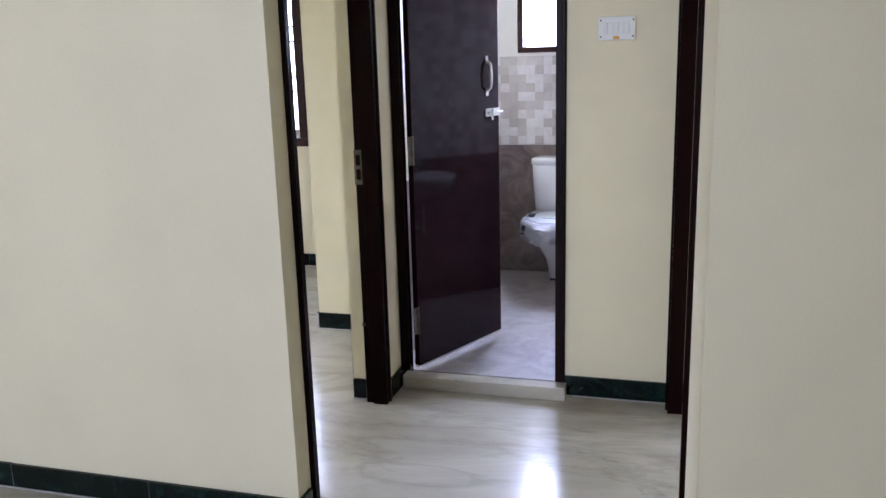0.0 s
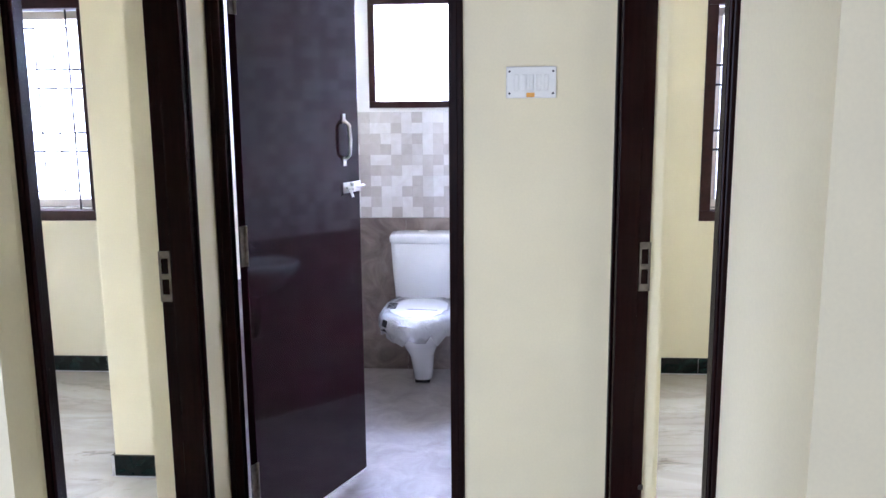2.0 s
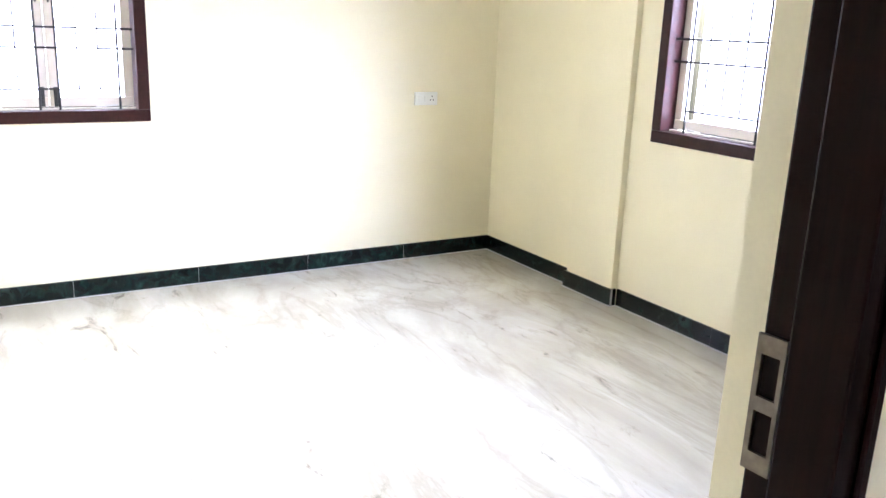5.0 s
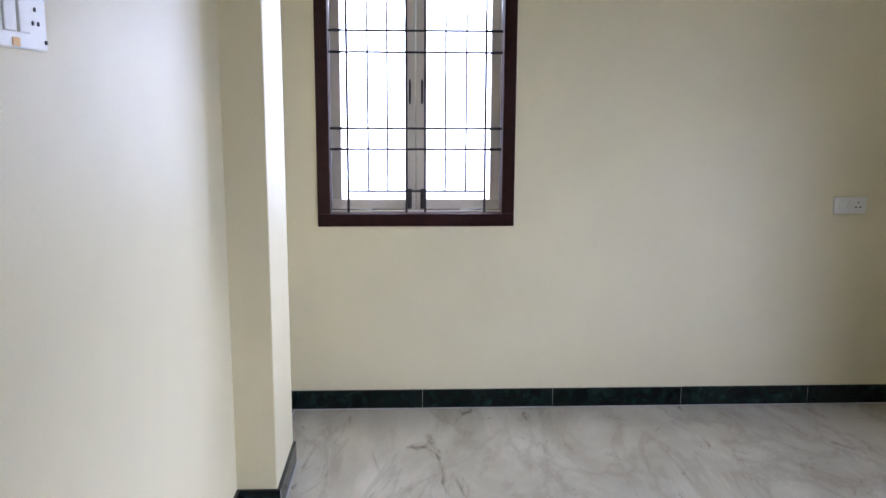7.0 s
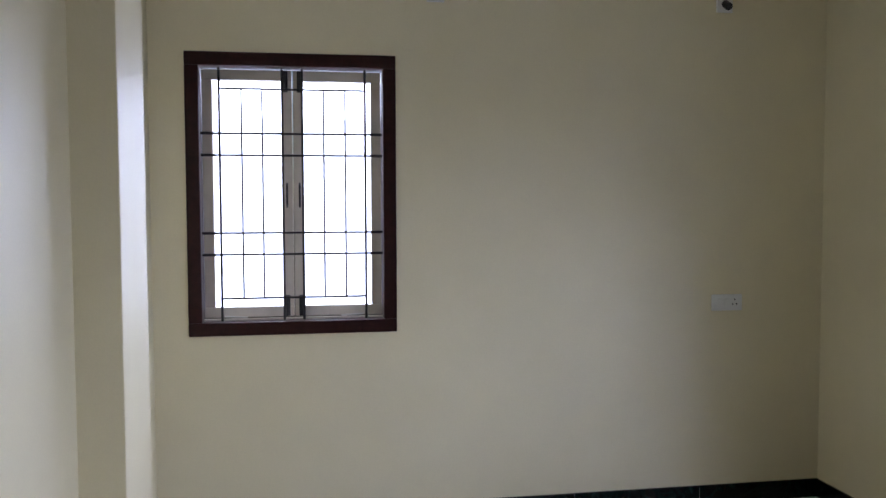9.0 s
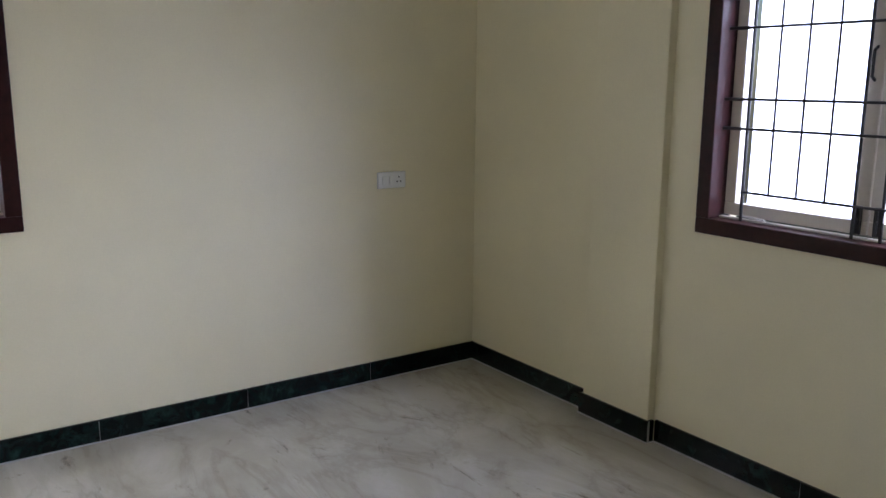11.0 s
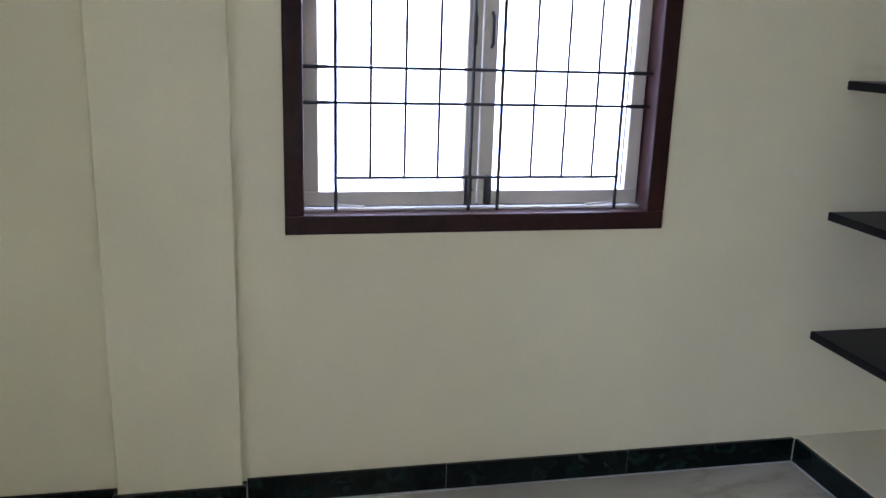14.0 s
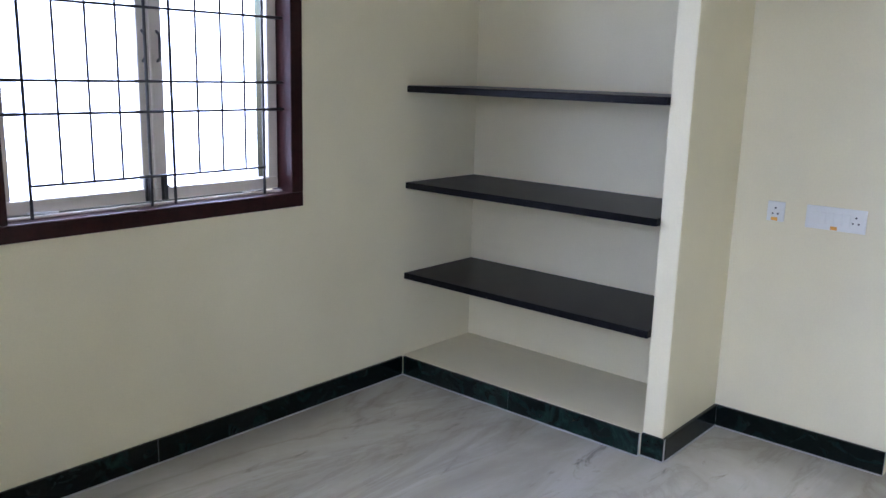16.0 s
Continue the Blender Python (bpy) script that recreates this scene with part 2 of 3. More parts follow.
def wall(name, axis, c0, c1, u0, u1, z0, z1, holes=(), material=CREAM, label="cream painted plaster wall"):
    """A wall between c0 and c1 along axis, from u0 to u1, with openings (u0, u1, z0, z1) cut through."""
    us = sorted({u0, u1, *[h[0] for h in holes], *[h[1] for h in holes]})
    zs = sorted({z0, z1, *[h[2] for h in holes], *[h[3] for h in holes]})
    us, zs = [u for u in us if u0 <= u <= u1], [z for z in zs if z0 <= z <= z1]
    bm, seen = bmesh.new(), {}

    def v(c, u, z):
        key = (c, u, z)
        if key not in seen:
            seen[key] = bm.verts.new((c, u, z) if axis == "x" else (u, c, z))
        return seen[key]

    def solid(i, j):
        if not (0 <= i < len(us) - 1 and 0 <= j < len(zs) - 1):
            return False
        um, zm = (us[i] + us[i + 1]) / 2, (zs[j] + zs[j + 1]) / 2
        return not any(h[0] < um < h[1] and h[2] < zm < h[3] for h in holes)

    for i in range(len(us) - 1):
        for j in range(len(zs) - 1):
            if not solid(i, j):
                continue
            a, c, d, e = us[i], us[i + 1], zs[j], zs[j + 1]
            for k in (c0, c1):
                bm.faces.new((v(k, a, d), v(k, c, d), v(k, c, e), v(k, a, e)))
            for di, dj, p, q in ((-1, 0, (a, d), (a, e)), (1, 0, (c, d), (c, e)), (0, -1, (a, d), (c, d)), (0, 1, (a, e), (c, e))):
                if not solid(i + di, j + dj):
                    bm.faces.new((v(c0, *p), v(c0, *q), v(c1, *q), v(c1, *p)))
    return tagged(part(name, bm, material), label, "wall", kind="structure")


# ---- structure ----
H = 2.85
LX, RX = 0.155, 1.38         # lobby's side walls at the bathroom end; they splay towards the hall
LSPLAY, RSPLAY = 0.060, 0.063
DL = (-1.175, -0.23)         # left bedroom's doorway, outer frame
DR = (-1.03, -0.065)        # right bedroom's doorway
DB = (0.157, 0.929)         # bathroom doorway
HOLE = 2.14
BE, BW = -0.085, 0.08        # faces of the wall between bedroom and bathroom
LE = 0.005                   # bedroom face of the doorway wall
tagged(boxpart("floor", (-4.3, 5.6, -6.6, 2.5, -0.15, 0), MARBLE), "polished beige marble floor with grey veins", "floor", kind="structure")
tagged(boxpart("ceiling", (-4.3, 5.6, -6.6, 2.5, H, H + 0.12), CEIL), "plain white painted ceiling", "ceiling", kind="structure")
wall("wall_west", "x", -4.06, -3.82, -1.27, 2.27, 0, H, [(*W1[:2], *W1[2:])])
wall("wall_north_bedroom", "y", 2.035, 2.27, -3.82, BW, 0, H, [W2])
wall("wall_north_bathroom", "y", 2.12, 2.27, BW, RX, 0, H, [WB], WHITE_WALL, "white painted bathroom wall above the tiles")
wall("wall_north_right", "y", 2.12, 2.27, RX, 5.3, 0, H, [WR])
west = wall("wall_lobby_west", "x", LE, LX, -1.19, 0, 0, H, [(DL[0], DL[1], 0, HOLE)])
wall("wall_bathroom_west", "x", BE, BW, 0, 2.035, 0, H)
wall("wall_lobby_north", "y", 0, 0.12, BW, RX, 0, H, [(DB[0], DB[1], 0, HOLE)])
east = wall("wall_lobby_east", "x", RX, RX + 0.135, -1.40, 0, 0, H, [(DR[0], DR[1], 0, HOLE)])
for v in west.data.vertices:
    if v.co.x > 0.1:
        v.co.x -= v.co.y * LSPLAY
for v in east.data.vertices:
    if v.co.x < RX + 0.1:
        v.co.x -= v.co.y * RSPLAY
wall("wall_bathroom_east", "x", RX, RX + 0.16, 0, 2.12, 0, H)
wall("wall_south_bedroom", "y", -1.27, -1.165, -3.82, LE, 0, H)
wall("wall_hall_right", "y", -1.40, -1.29, RX + 0.135, 5.3, 0, H)
tagged(boxpart("wall_stub", (LE, 0.226, -1.27, -1.19, 0, H), CREAM), "cream plastered wall end beside the doorway", "wall", kind="structure")
wall("wall_east", "x", 5.3, 5.54, -6.4, 2.27, 0, H)
wall("wall_hall_west", "x", -4.06, -3.82, -6.4, -1.27, 0, H)
wall("wall_hall_south", "y", -6.4, -6.2, -3.82, 5.3, 0, H, [(-1.95, 0.15, 0.4, 2.5)])
tagged(boxpart("pilaster", (-2.945, -2.572, 1.995, 2.06, 0, H), CREAM, bev=0.004), "shallow cream painted pilaster on the window wall", "pilaster", kind="structure")
tagged(boxpart("column", (-3.22, -2.80, -1.20, -1.022, 0, H), CREAM, bev=0.004), "cream painted column on the bedroom wall", "column", kind="structure")
tagged(boxpart("pier", (-3.82, -3.22, -1.165, -1.112, 0, H), CREAM), "cream painted wall pier beside the column", "pier", kind="structure")
tagged(boxpart("niche_partition", (-0.570, BE + 0.02, 0.672, 0.757, 0, H), CREAM, bev=0.004), "thin cream partition beside the shelf niche", "partition", kind="structure")
tagged(boxpart("niche_plinth", (-0.588, BE, 0.757, 2.035, 0, 0.095), CREAM), "raised cream plinth under the shelf niche", "plinth", kind="structure")

# ---- windows ----
def window(name, width, height, uprights, bars, m, label):
    """A casement window seen from the room: x along the wall, y into the room negative, z up from the sill."""
    win = new(name)
    win.matrix_world = m
    tagged(win, label, "window", kind="structure")
    f, d0, d1 = 0.058, -0.012, 0.12
    fr = None
    for nm, dims in (("frame_bottom", (0, width, d0, d1, 0, f)), ("frame_top", (0, width, d0, d1, height - f, height)),
                     ("frame_side", (0, f, d0, d1, f, height - f)), ("frame_side", (width - f, width, d0, d1, f, height - f))):
        boxpart("window_" + nm, dims, WFRAME, win, 0.004)
    boxpart("window_sill", (f, width - f, 0.050, 0.075, f, f + 0.008), SASH, win, 0.002, "pale sill strip")
    mid = width / 2
    for a, c, inner in ((f + 0.002, mid - 0.002, 1), (mid + 0.002, width - f - 0.002, 0)):
        r, y0, y1, z0, z1 = 0.046, 0.075, 0.11, f + 0.012, height - f - 0.004
        bm = bmesh.new()
        box(bm, a, c, y0, y1, z0, z0 + r, 0.004)
        box(bm, a, c, y0, y1, z1 - r, z1, 0.004)
        box(bm, a, a + r, y0 + 0.001, y1 - 0.001, z0 + r, z1 - r, 0.004)
        box(bm, c - r, c, y0 + 0.001, y1 - 0.001, z0 + r, z1 - r, 0.004)
        sash = part("sash", bm, SASH, win, "cream painted sash")
        pane = boxpart("pane", (a + r - 0.006, c - r + 0.006, 0.090, 0.095, z0 + r - 0.006, z1 - r + 0.006), GLASS, sash, label="clear glass pane")
        pane.visible_shadow = False
        hx = c - 0.026 if inner else a + 0.026
        bm = bmesh.new()
        zc = height * 0.5
        rod(bm, (hx, 0.058, zc - 0.04), (hx, 0.058, zc + 0.04), 0.005)
        rod(bm, (hx, 0.058, zc - 0.04), (hx, 0.078, zc - 0.052), 0.005)
        rod(bm, (hx, 0.058, zc + 0.04), (hx, 0.078, zc + 0.052), 0.005)
        part("handle", bm, IRON, sash, "small dark pull handle")
        for zb in (z0 + 0.002, z1 - 0.096):
            bm = bmesh.new()
            bx = c - 0.030 if inner else a + 0.030
            box(bm, bx - 0.012, bx + 0.012, 0.067, 0.075, zb, zb + 0.094, 0.002)
            rod(bm, (bx, 0.064, zb + 0.004), (bx, 0.064, zb + 0.09), 0.005)
            rod(bm, (bx, 0.064, zb + 0.05), (bx + 0.012, 0.055, zb + 0.05), 0.003)
            part("tower_bolt", bm, IRON, sash, "black tower bolt")
        sx = a + 0.085 if inner else c - 0.085
        bm = bmesh.new()
        rod(bm, (sx, 0.062, f + 0.018), (sx + (0.10 if inner else -0.10), 0.058, f + 0.013), 0.004)
        part("stay_arm", bm, CHROME, sash, "thin metal window stay")
    grille = new("grille")
    grille.parent = win
    tagged(grille, "black iron bar grille")
    y = 0.042
    ends = (uprights[0], uprights[-1])
    for z, short in bars:
        bm = bmesh.new()
        x0, x1 = ends if short else (f - 0.004, width - f + 0.004)
        rod(bm, (x0, y, z), (x1, y, z), 0.0048)
        if not short:
            rod(bm, (f, y, z), (uprights[0] - 0.02, y, z), 0.0062)
            rod(bm, (uprights[-1] + 0.02, y, z), (width - f, y, z), 0.0062)
        part("grille_bar", bm, IRON, grille)
    low, high = bars[0][0], bars[-1][0]
    k = len(uprights)
    for i, x in enumerate(uprights):
        bm = bmesh.new()
        full = i in (0, k - 1, k // 2 - 1, k // 2)
        z0, z1 = (f - 0.004, height - f + 0.004) if full else (low, high)
        rod(bm, (x, y + 0.004, z0), (x, y + 0.004, z1), 0.0056 if full else 0.0043)
        for z, _ in bars:
            bmesh.ops.create_icosphere(bm, subdivisions=1, radius=0.0078, matrix=Matrix.Translation((x, y + 0.002, z)))
        part("grille_upright", bm, IRON, grille)
    return win


BARS = [(0.158, 1), (0.352, 0), (0.447, 0), (0.788, 0), (0.883, 0), (1.077, 1)]
U1 = [0.138, 0.232, 0.321, 0.408, 0.495, 0.588, 0.683, 0.772]
U2 = [0.155, 0.260, 0.366, 0.470, 0.573, 0.667, 0.772, 0.876, 0.978, 1.065]
BARS2 = [(0.164, 1), (0.390, 0), (0.494, 0), (0.741, 0), (0.845, 0), (1.071, 1)]
window("window_1", 0.905, 1.227, U1, BARS, pose(-3.82, W1[0], W1[2], 0, 0, 90), "brown framed casement window with black iron grille")
window("window_2", 1.215, 1.227, U2, BARS2, pose(W2[0], 2.035, W2[2]), "wide brown framed casement window with black grille")
window("window_3", 1.215, 1.214, U2, BARS2, pose(WR[0], 2.12, WR[2]), "brown framed grille window in the other bedroom")

bw = new("window_4")
bw.matrix_world = pose(WB[0], 2.12, WB[2])
tagged(bw, "small brown framed bathroom ventilator window", "window", kind="structure")
ww, wh = WB[1] - WB[0], WB[3] - WB[2]
for nm, d in (("frame_bottom", (0, ww, -0.012, 0.07, 0, 0.036)), ("frame_top", (0, ww, -0.012, 0.07, wh - 0.036, wh)),
              ("frame_side", (0, 0.036, -0.012, 0.07, 0.036, wh - 0.036)), ("frame_side", (ww - 0.036, ww, -0.012, 0.07, 0.036, wh - 0.036))):
    boxpart("window_" + nm, d, WFRAME, bw, 0.003)
boxpart("pane", (0.034, ww - 0.034, 0.03, 0.035, 0.034, wh - 0.034), GLASS, bw).visible_shadow = False
boxpart("window_catch", (ww - 0.075, ww - 0.045, -0.02, -0.008, 0.02, 0.05), CHROME, bw, 0.003, "small metal catch")
for x in (0.16, 0.305, 0.45):
    bm = bmesh.new()
    rod(bm, (x, 0.05, 0.03), (x, 0.05, wh - 0.03), 0.004)
    part("bar", bm, CHROME, bw)

# ---- doors ----
def door_frame(name, width, m, label, strike, depth=0.09, t=0.055):
    """A moulded jamb frame: x along the wall, y from the wall's lobby face inwards; strike is the side of the plate."""
    ob = new(name)
    ob.matrix_world = m
    tagged(ob, label, "door frame", kind="structure")
    top = HOLE
    for side in (0, 1):
        x0, x1 = (0, t) if side == 0 else (width - t, width)
        bm = bmesh.new()
        box(bm, x0, x1, -0.010, depth * 0.6, 0, top - t, 0.003)
        s0, s1 = (x0, x1 - 0.014) if side == 0 else (x0 + 0.014, x1)
        box(bm, s0, s1, depth * 0.6, depth, 0, top - t, 0.003)
        e = x0 + 0.011 if side == 0 else x1 - 0.011
        box(bm, e - 0.009, e + 0.009, -0.017, -0.010, 0, top - t, 0.003)
        jamb = part("jamb", bm, WOOD, ob)
        if strike == side:
            p0 = x1 - 0.014 if side == 0 else x0 + 0.014
            pd = 1 if side == 0 else -1
            bm = bmesh.new()
            for z0, z1 in ((0.985, 1.005), (1.05, 1.065), (1.11, 1.13)):
                box(bm, min(p0, p0 + 0.004 * pd), max(p0, p0 + 0.004 * pd), depth - 0.030, depth + 0.001, z0, z1)
            box(bm, min(p0, p0 + 0.004 * pd), max(p0, p0 + 0.004 * pd), depth - 0.030, depth - 0.025, 0.985, 1.13)
            box(bm, min(p0, p0 + 0.004 * pd), max(p0, p0 + 0.004 * pd), depth - 0.004, depth + 0.002, 0.985, 1.13)
            part("strike_plate", bm, BRASS, jamb, "steel strike plate")
            bm = bmesh.new()
            box(bm, p0 - 0.003, p0 + 0.003, depth - 0.012, depth + 0.002, 0.36, 0.375)
            part("screw", bm, IRON, jamb)
    boxpart("head", (0, width, -0.010, depth, top - t, top), WOOD, ob, 0.003)
    return ob


door_frame("door_1", DL[1] - DL[0], pose(LX - DL[0] * LSPLAY, DL[0], 0, 0, 0, 90 + math.degrees(math.atan(LSPLAY))), "dark maroon wooden frame of the open bedroom doorway", 1)
door_frame("door_2", DR[1] - DR[0], pose(RX - DR[1] * RSPLAY, DR[1], 0, 0, 0, -90 + math.degrees(math.atan(RSPLAY))), "dark maroon wooden frame of the other bedroom doorway", 0)
door_frame("door_3", DB[1] - DB[0], pose(DB[0], 0, 0), "dark maroon wooden frame of the bathroom doorway", -1, 0.07, 0.044)
tagged(boxpart("threshold", (DB[0] + 0.03, DB[1] + 0.01, -0.085, -0.012, 0, 0.062), MARBLE, bev=0.004), "beige marble threshold at the bathroom door", "threshold", kind="structure")

# bathroom door leaf, open inwards
leaf = empty("door_leaf", 0.203, 0.060, 0.055, "glossy dark maroon bathroom door standing open inwards", "door", rz=66.5)
LW, LT, LH = 0.67, 0.030, 2.03
boxpart("panel", (0, LW, -LT, 0, 0.008, LH), LEAF, leaf, 0.002)
boxpart("bottom_edge", (0, LW, -LT, 0, 0, 0.007), PLASTIC, leaf, 0, "white sealed bottom edge")
for z in (0.17, 0.97, 1.75):
    bm = bmesh.new()
    box(bm, -0.030, 0.006, -LT - 0.004, -LT + 0.0, z, z + 0.13, 0.001)
    rod(bm, (-0.006, -LT - 0.006, z), (-0.006, -LT - 0.006, z + 0.13), 0.006)
    part("hinge", bm, BRASS, leaf, "worn steel butt hinge")
bm = bmesh.new()
hx = LW - 0.10
pts = [(hx, -LT, 1.272), (hx, -LT - 0.026, 1.292), (hx, -LT - 0.031, 1.347), (hx, -LT - 0.026, 1.402), (hx, -LT, 1.422)]
for a, c in zip(pts, pts[1:]):
    rod(bm, a, c, 0.007, 10)
for z in (1.268, 1.426):
    box(bm, hx - 0.010, hx + 0.010, -LT - 0.006, -LT - 0.0005, z - 0.018, z + 0.018, 0.004)
part("pull_handle", bm, CHROME, leaf, "curved steel pull handle")
bm = bmesh.new()
box(bm, LW - 0.115, LW + 0.0, -LT - 0.005, -LT - 0.0005, 1.148, 1.188, 0.002)
rod(bm, (LW - 0.105, -LT - 0.012, 1.168), (LW + 0.015, -LT - 0.012, 1.168), 0.006)
rod(bm, (LW - 0.085, -LT - 0.012, 1.168), (LW - 0.085, -LT - 0.026, 1.133), 0.005)
box(bm, LW - 0.070, LW - 0.045, -LT - 0.020, -LT - 0.004, 1.151, 1.185, 0.003)
part("latch", bm, CHROME, leaf, "steel sliding door latch")

# ---- shelf niche ----
for z in (0.507, 0.94, 1.382):
    bm = bmesh.new()
    box(bm, -0.594, BE - 0.002, 0.759, 2.033, z - 0.030, z, 0.004)
    tagged(part("shelf", bm, GRANITE), "polished black granite shelf built into the niche", "shelf", "niche shelves")


# ---- switch plates ----
def plate(name, w, h, m, label, switches, sockets, screws=True, sticker=False):
    """A wall plate: x across, z up, y out of the wall negative."""
    ob = new(name)
    ob.matrix_world = m
    tagged(ob, label, "switch")
    body = boxpart("faceplate", (0, w, -0.012, -0.001, 0, h), PLASTIC, ob, 0.003)
    n_all = switches + sockets
    step = (w - 0.04) / n_all
    for i in range(n_all):
        x0 = 0.02 + i * step
        if i < switches:
            bm = bmesh.new()
            box(bm, x0 + 0.004, x0 + step - 0.004, -0.017, -0.012, h * 0.24, h * 0.76, 0.002)
            part("switch_rocker", bm, PLASTIC, ob)
        else:
            bm = bmesh.new()
            c = x0 + step / 2
            for dx, dz in ((0, 0.014), (-0.010, -0.008), (0.010, -0.008)):
                rod(bm, (c + dx, -0.0135, h / 2 + dz), (c + dx, -0.011, h / 2 + dz), 0.0038)
            part("socket_holes", bm, SLOT, ob, "dark round socket holes")
    if screws:
        for x in (0.010, w - 0.010):
            for z in (0.014, h - 0.014):
                bm = bmesh.new()
                rod(bm, (x, -0.0145, z), (x, -0.011, z), 0.0035)
                part("screw", bm, SLOT, ob)
    if sticker:
        boxpart("sticker", (w / 2 - 0.014, w / 2 + 0.010, -0.0135, -0.0115, 0.003, 0.016), ORANGE, ob, 0, "small orange sticker")
    return ob


plate("switch_plate", 0.148, 0.092, pose(1.056, 0, 1.546), "white five-gang switch plate on the cream lobby wall", 5, 0, True, True)
plate("socket_plate", 0.155, 0.078, pose(-3.82, 1.456, 0.943, 0, 0, 90), "white socket plate low on the cream wall", 2, 1, False)
plate("socket_plate", 0.066, 0.078, pose(BE, 0.538, 0.909, 0, 0, -90), "small white socket plate beside the niche", 0, 1, False, True)
plate("switch_plate", 0.215, 0.088, pose(BE, 0.390, 0.902, 0, 0, -90), "white switch plate with socket beside the niche", 5, 1, False, True)
plate("switch_plate", 0.23, 0.1, pose(-1.222, -1.165, 1.54, 0, 0, 180), "white switch plate with socket on the bedroom wall", 3, 1, True, True)
for y, socket_finish, note in ((0.122, PLASTIC, "white bulb socket"), (1.50, IRON, "dark bulb socket")):
    ob = empty("lamp_holder", -3.82, y, 2.385, "small white wall lamp holder high on the wall", "lamp holder", rz=90)
    boxpart("base", (-0.04, 0.04, -0.012, 0, -0.03, 0.05), PLASTIC, ob, 0.003)
    bm = bmesh.new()
    rod(bm, (0, -0.012, 0.01), (0, -0.05, -0.012), 0.018, 12)
    part("socket", bm, socket_finish, ob, note)

# ---- bathroom: tiles and toilet ----
tagged(boxpart("bathroom_floor", (BW, RX, 0.12, 2.12, 0, 0.012), BATHFLOOR), "grey mottled matt bathroom floor tiles", "floor", kind="structure")
wc = empty("toilet", 0.621, 2.098, 0.060, "white porcelain toilet with plastic-wrapped lid", "toilet")


def oval(cx, cy, rx, ry, z, k=28, flat=0.0, power=2.4):
    pts = []
    for i in range(k):
        a = 2 * math.pi * i / k
        c, s = math.cos(a), math.sin(a)
        x = math.copysign(abs(c) ** (2 / power), c) * rx
        y = math.copysign(abs(s) ** (2 / power), s) * ry
        pts.append((cx + x, cy + y, z))
    return pts


bm = bmesh.new()
loft(bm, [oval(0, -0.10, rx, ry, z, power=7) for rx, ry, z in ((0.130, 0.070, 0.365), (0.150, 0.085, 0.375), (0.166, 0.092, 0.56), (0.174, 0.095, 0.725))])
part("cistern", bm, PORCELAIN, wc, smooth=True)
bm = bmesh.new()
loft(bm, [oval(0, -0.10, rx, ry, z, power=7) for rx, ry, z in ((0.174, 0.098, 0.727), (0.182, 0.102, 0.732), (0.182, 0.102, 0.758), (0.176, 0.097, 0.770), (0.140, 0.070, 0.775))])
lid = part("cistern_lid", bm, PORCELAIN, wc, smooth=True)
bm = bmesh.new()
rod(bm, (0, -0.10, 0.774), (0, -0.10, 0.782), 0.024, 20)
part("flush_button", bm, CHROME, lid, "chrome flush button")
bm = bmesh.new()
rings = [(0.052, 0.070, -0.205, -0.018), (0.056, 0.078, -0.21, 0.03), (0.066, 0.11, -0.25, 0.13), (0.098, 0.16, -0.315, 0.22), (0.140, 0.22, -0.37, 0.29), (0.168, 0.255, -0.385, 0.345), (0.176, 0.262, -0.385, 0.378)]
loft(bm, [oval(0, cy, rx, ry, z) for rx, ry, cy, z in rings])
part("bowl", bm, PORCELAIN, wc, smooth=True)
# shade beneath the pedestal, built as a small set-back black block
boxpart("foot_shade", (-0.040, 0.040, -0.262, -0.15, -0.038, -0.017), PRINT_AND_SHADE, wc, 0.004, "dark block standing in for the shade under the pedestal")
bm = bmesh.new()
loft(bm, [oval(0, -0.395, rx, ry, z) for rx, ry, z in ((0.178, 0.250, 0.380), (0.184, 0.256, 0.388), (0.184, 0.256, 0.405), (0.172, 0.244, 0.420), (0.120, 0.19, 0.424))])
part("seat_lid", bm, PORCELAIN, wc, smooth=True)
rnd = random.Random(5)
bm = bmesh.new()
skirt = []
for rx, ry, z, j in ((0.150, 0.225, 0.429, 0.003), (0.188, 0.262, 0.424, 0.005), (0.200, 0.274, 0.400, 0.009), (0.206, 0.280, 0.372, 0.013), (0.200, 0.272, 0.342, 0.017), (0.186, 0.258, 0.305, 0.022)):
    ring = oval(0, -0.398, rx, ry, z, 44)
    skirt.append([(x + rnd.uniform(-j, j), y + rnd.uniform(-j, j), zz + rnd.uniform(-j, j) * 1.6) for x, y, zz in ring])
rows = [[bm.verts.new(p) for p in r] for r in skirt]
for a, c in zip(rows, rows[1:]):
    for i in range(44):
        bm.faces.new((a[i], a[(i + 1) % 44], c[(i + 1) % 44], c[i]))
wrap = part("plastic_wrap", bm, WRAP, wc, "crumpled clear plastic wrapping", True)
sol = wrap.modifiers.new("thick", "SOLIDIFY")
sol.thickness = 0.0015
bm = bmesh.new()
box(bm, -0.030, 0.030, -0.003, 0.0, -0.028, 0.028, 0, pose(-0.146, -0.604, 0.372, -8, 12, -36))
part("printed_patch", bm, PRINT_AND_SHADE, wrap, "black printed patch")
for k in range(5):
    bm = bmesh.new()
    box(bm, -0.024, 0.024, -0.003, 0.0, -0.004, 0.004, 0, pose(-0.140, -0.34 - k * 0.026, 0.4265, -90, 0, -12))
    part("printed_bar", bm, PRINT_AND_SHADE, wrap, "dark printed bar")
bm = bmesh.new()
box(bm, -0.06, 0.10, -0.0015, 0.0015, 0.4245, 0.4262, 0, pose(0, -0.46, 0, 0, 0, -6))
part("printed_line", bm, PRINT_AND_SHADE, wrap)
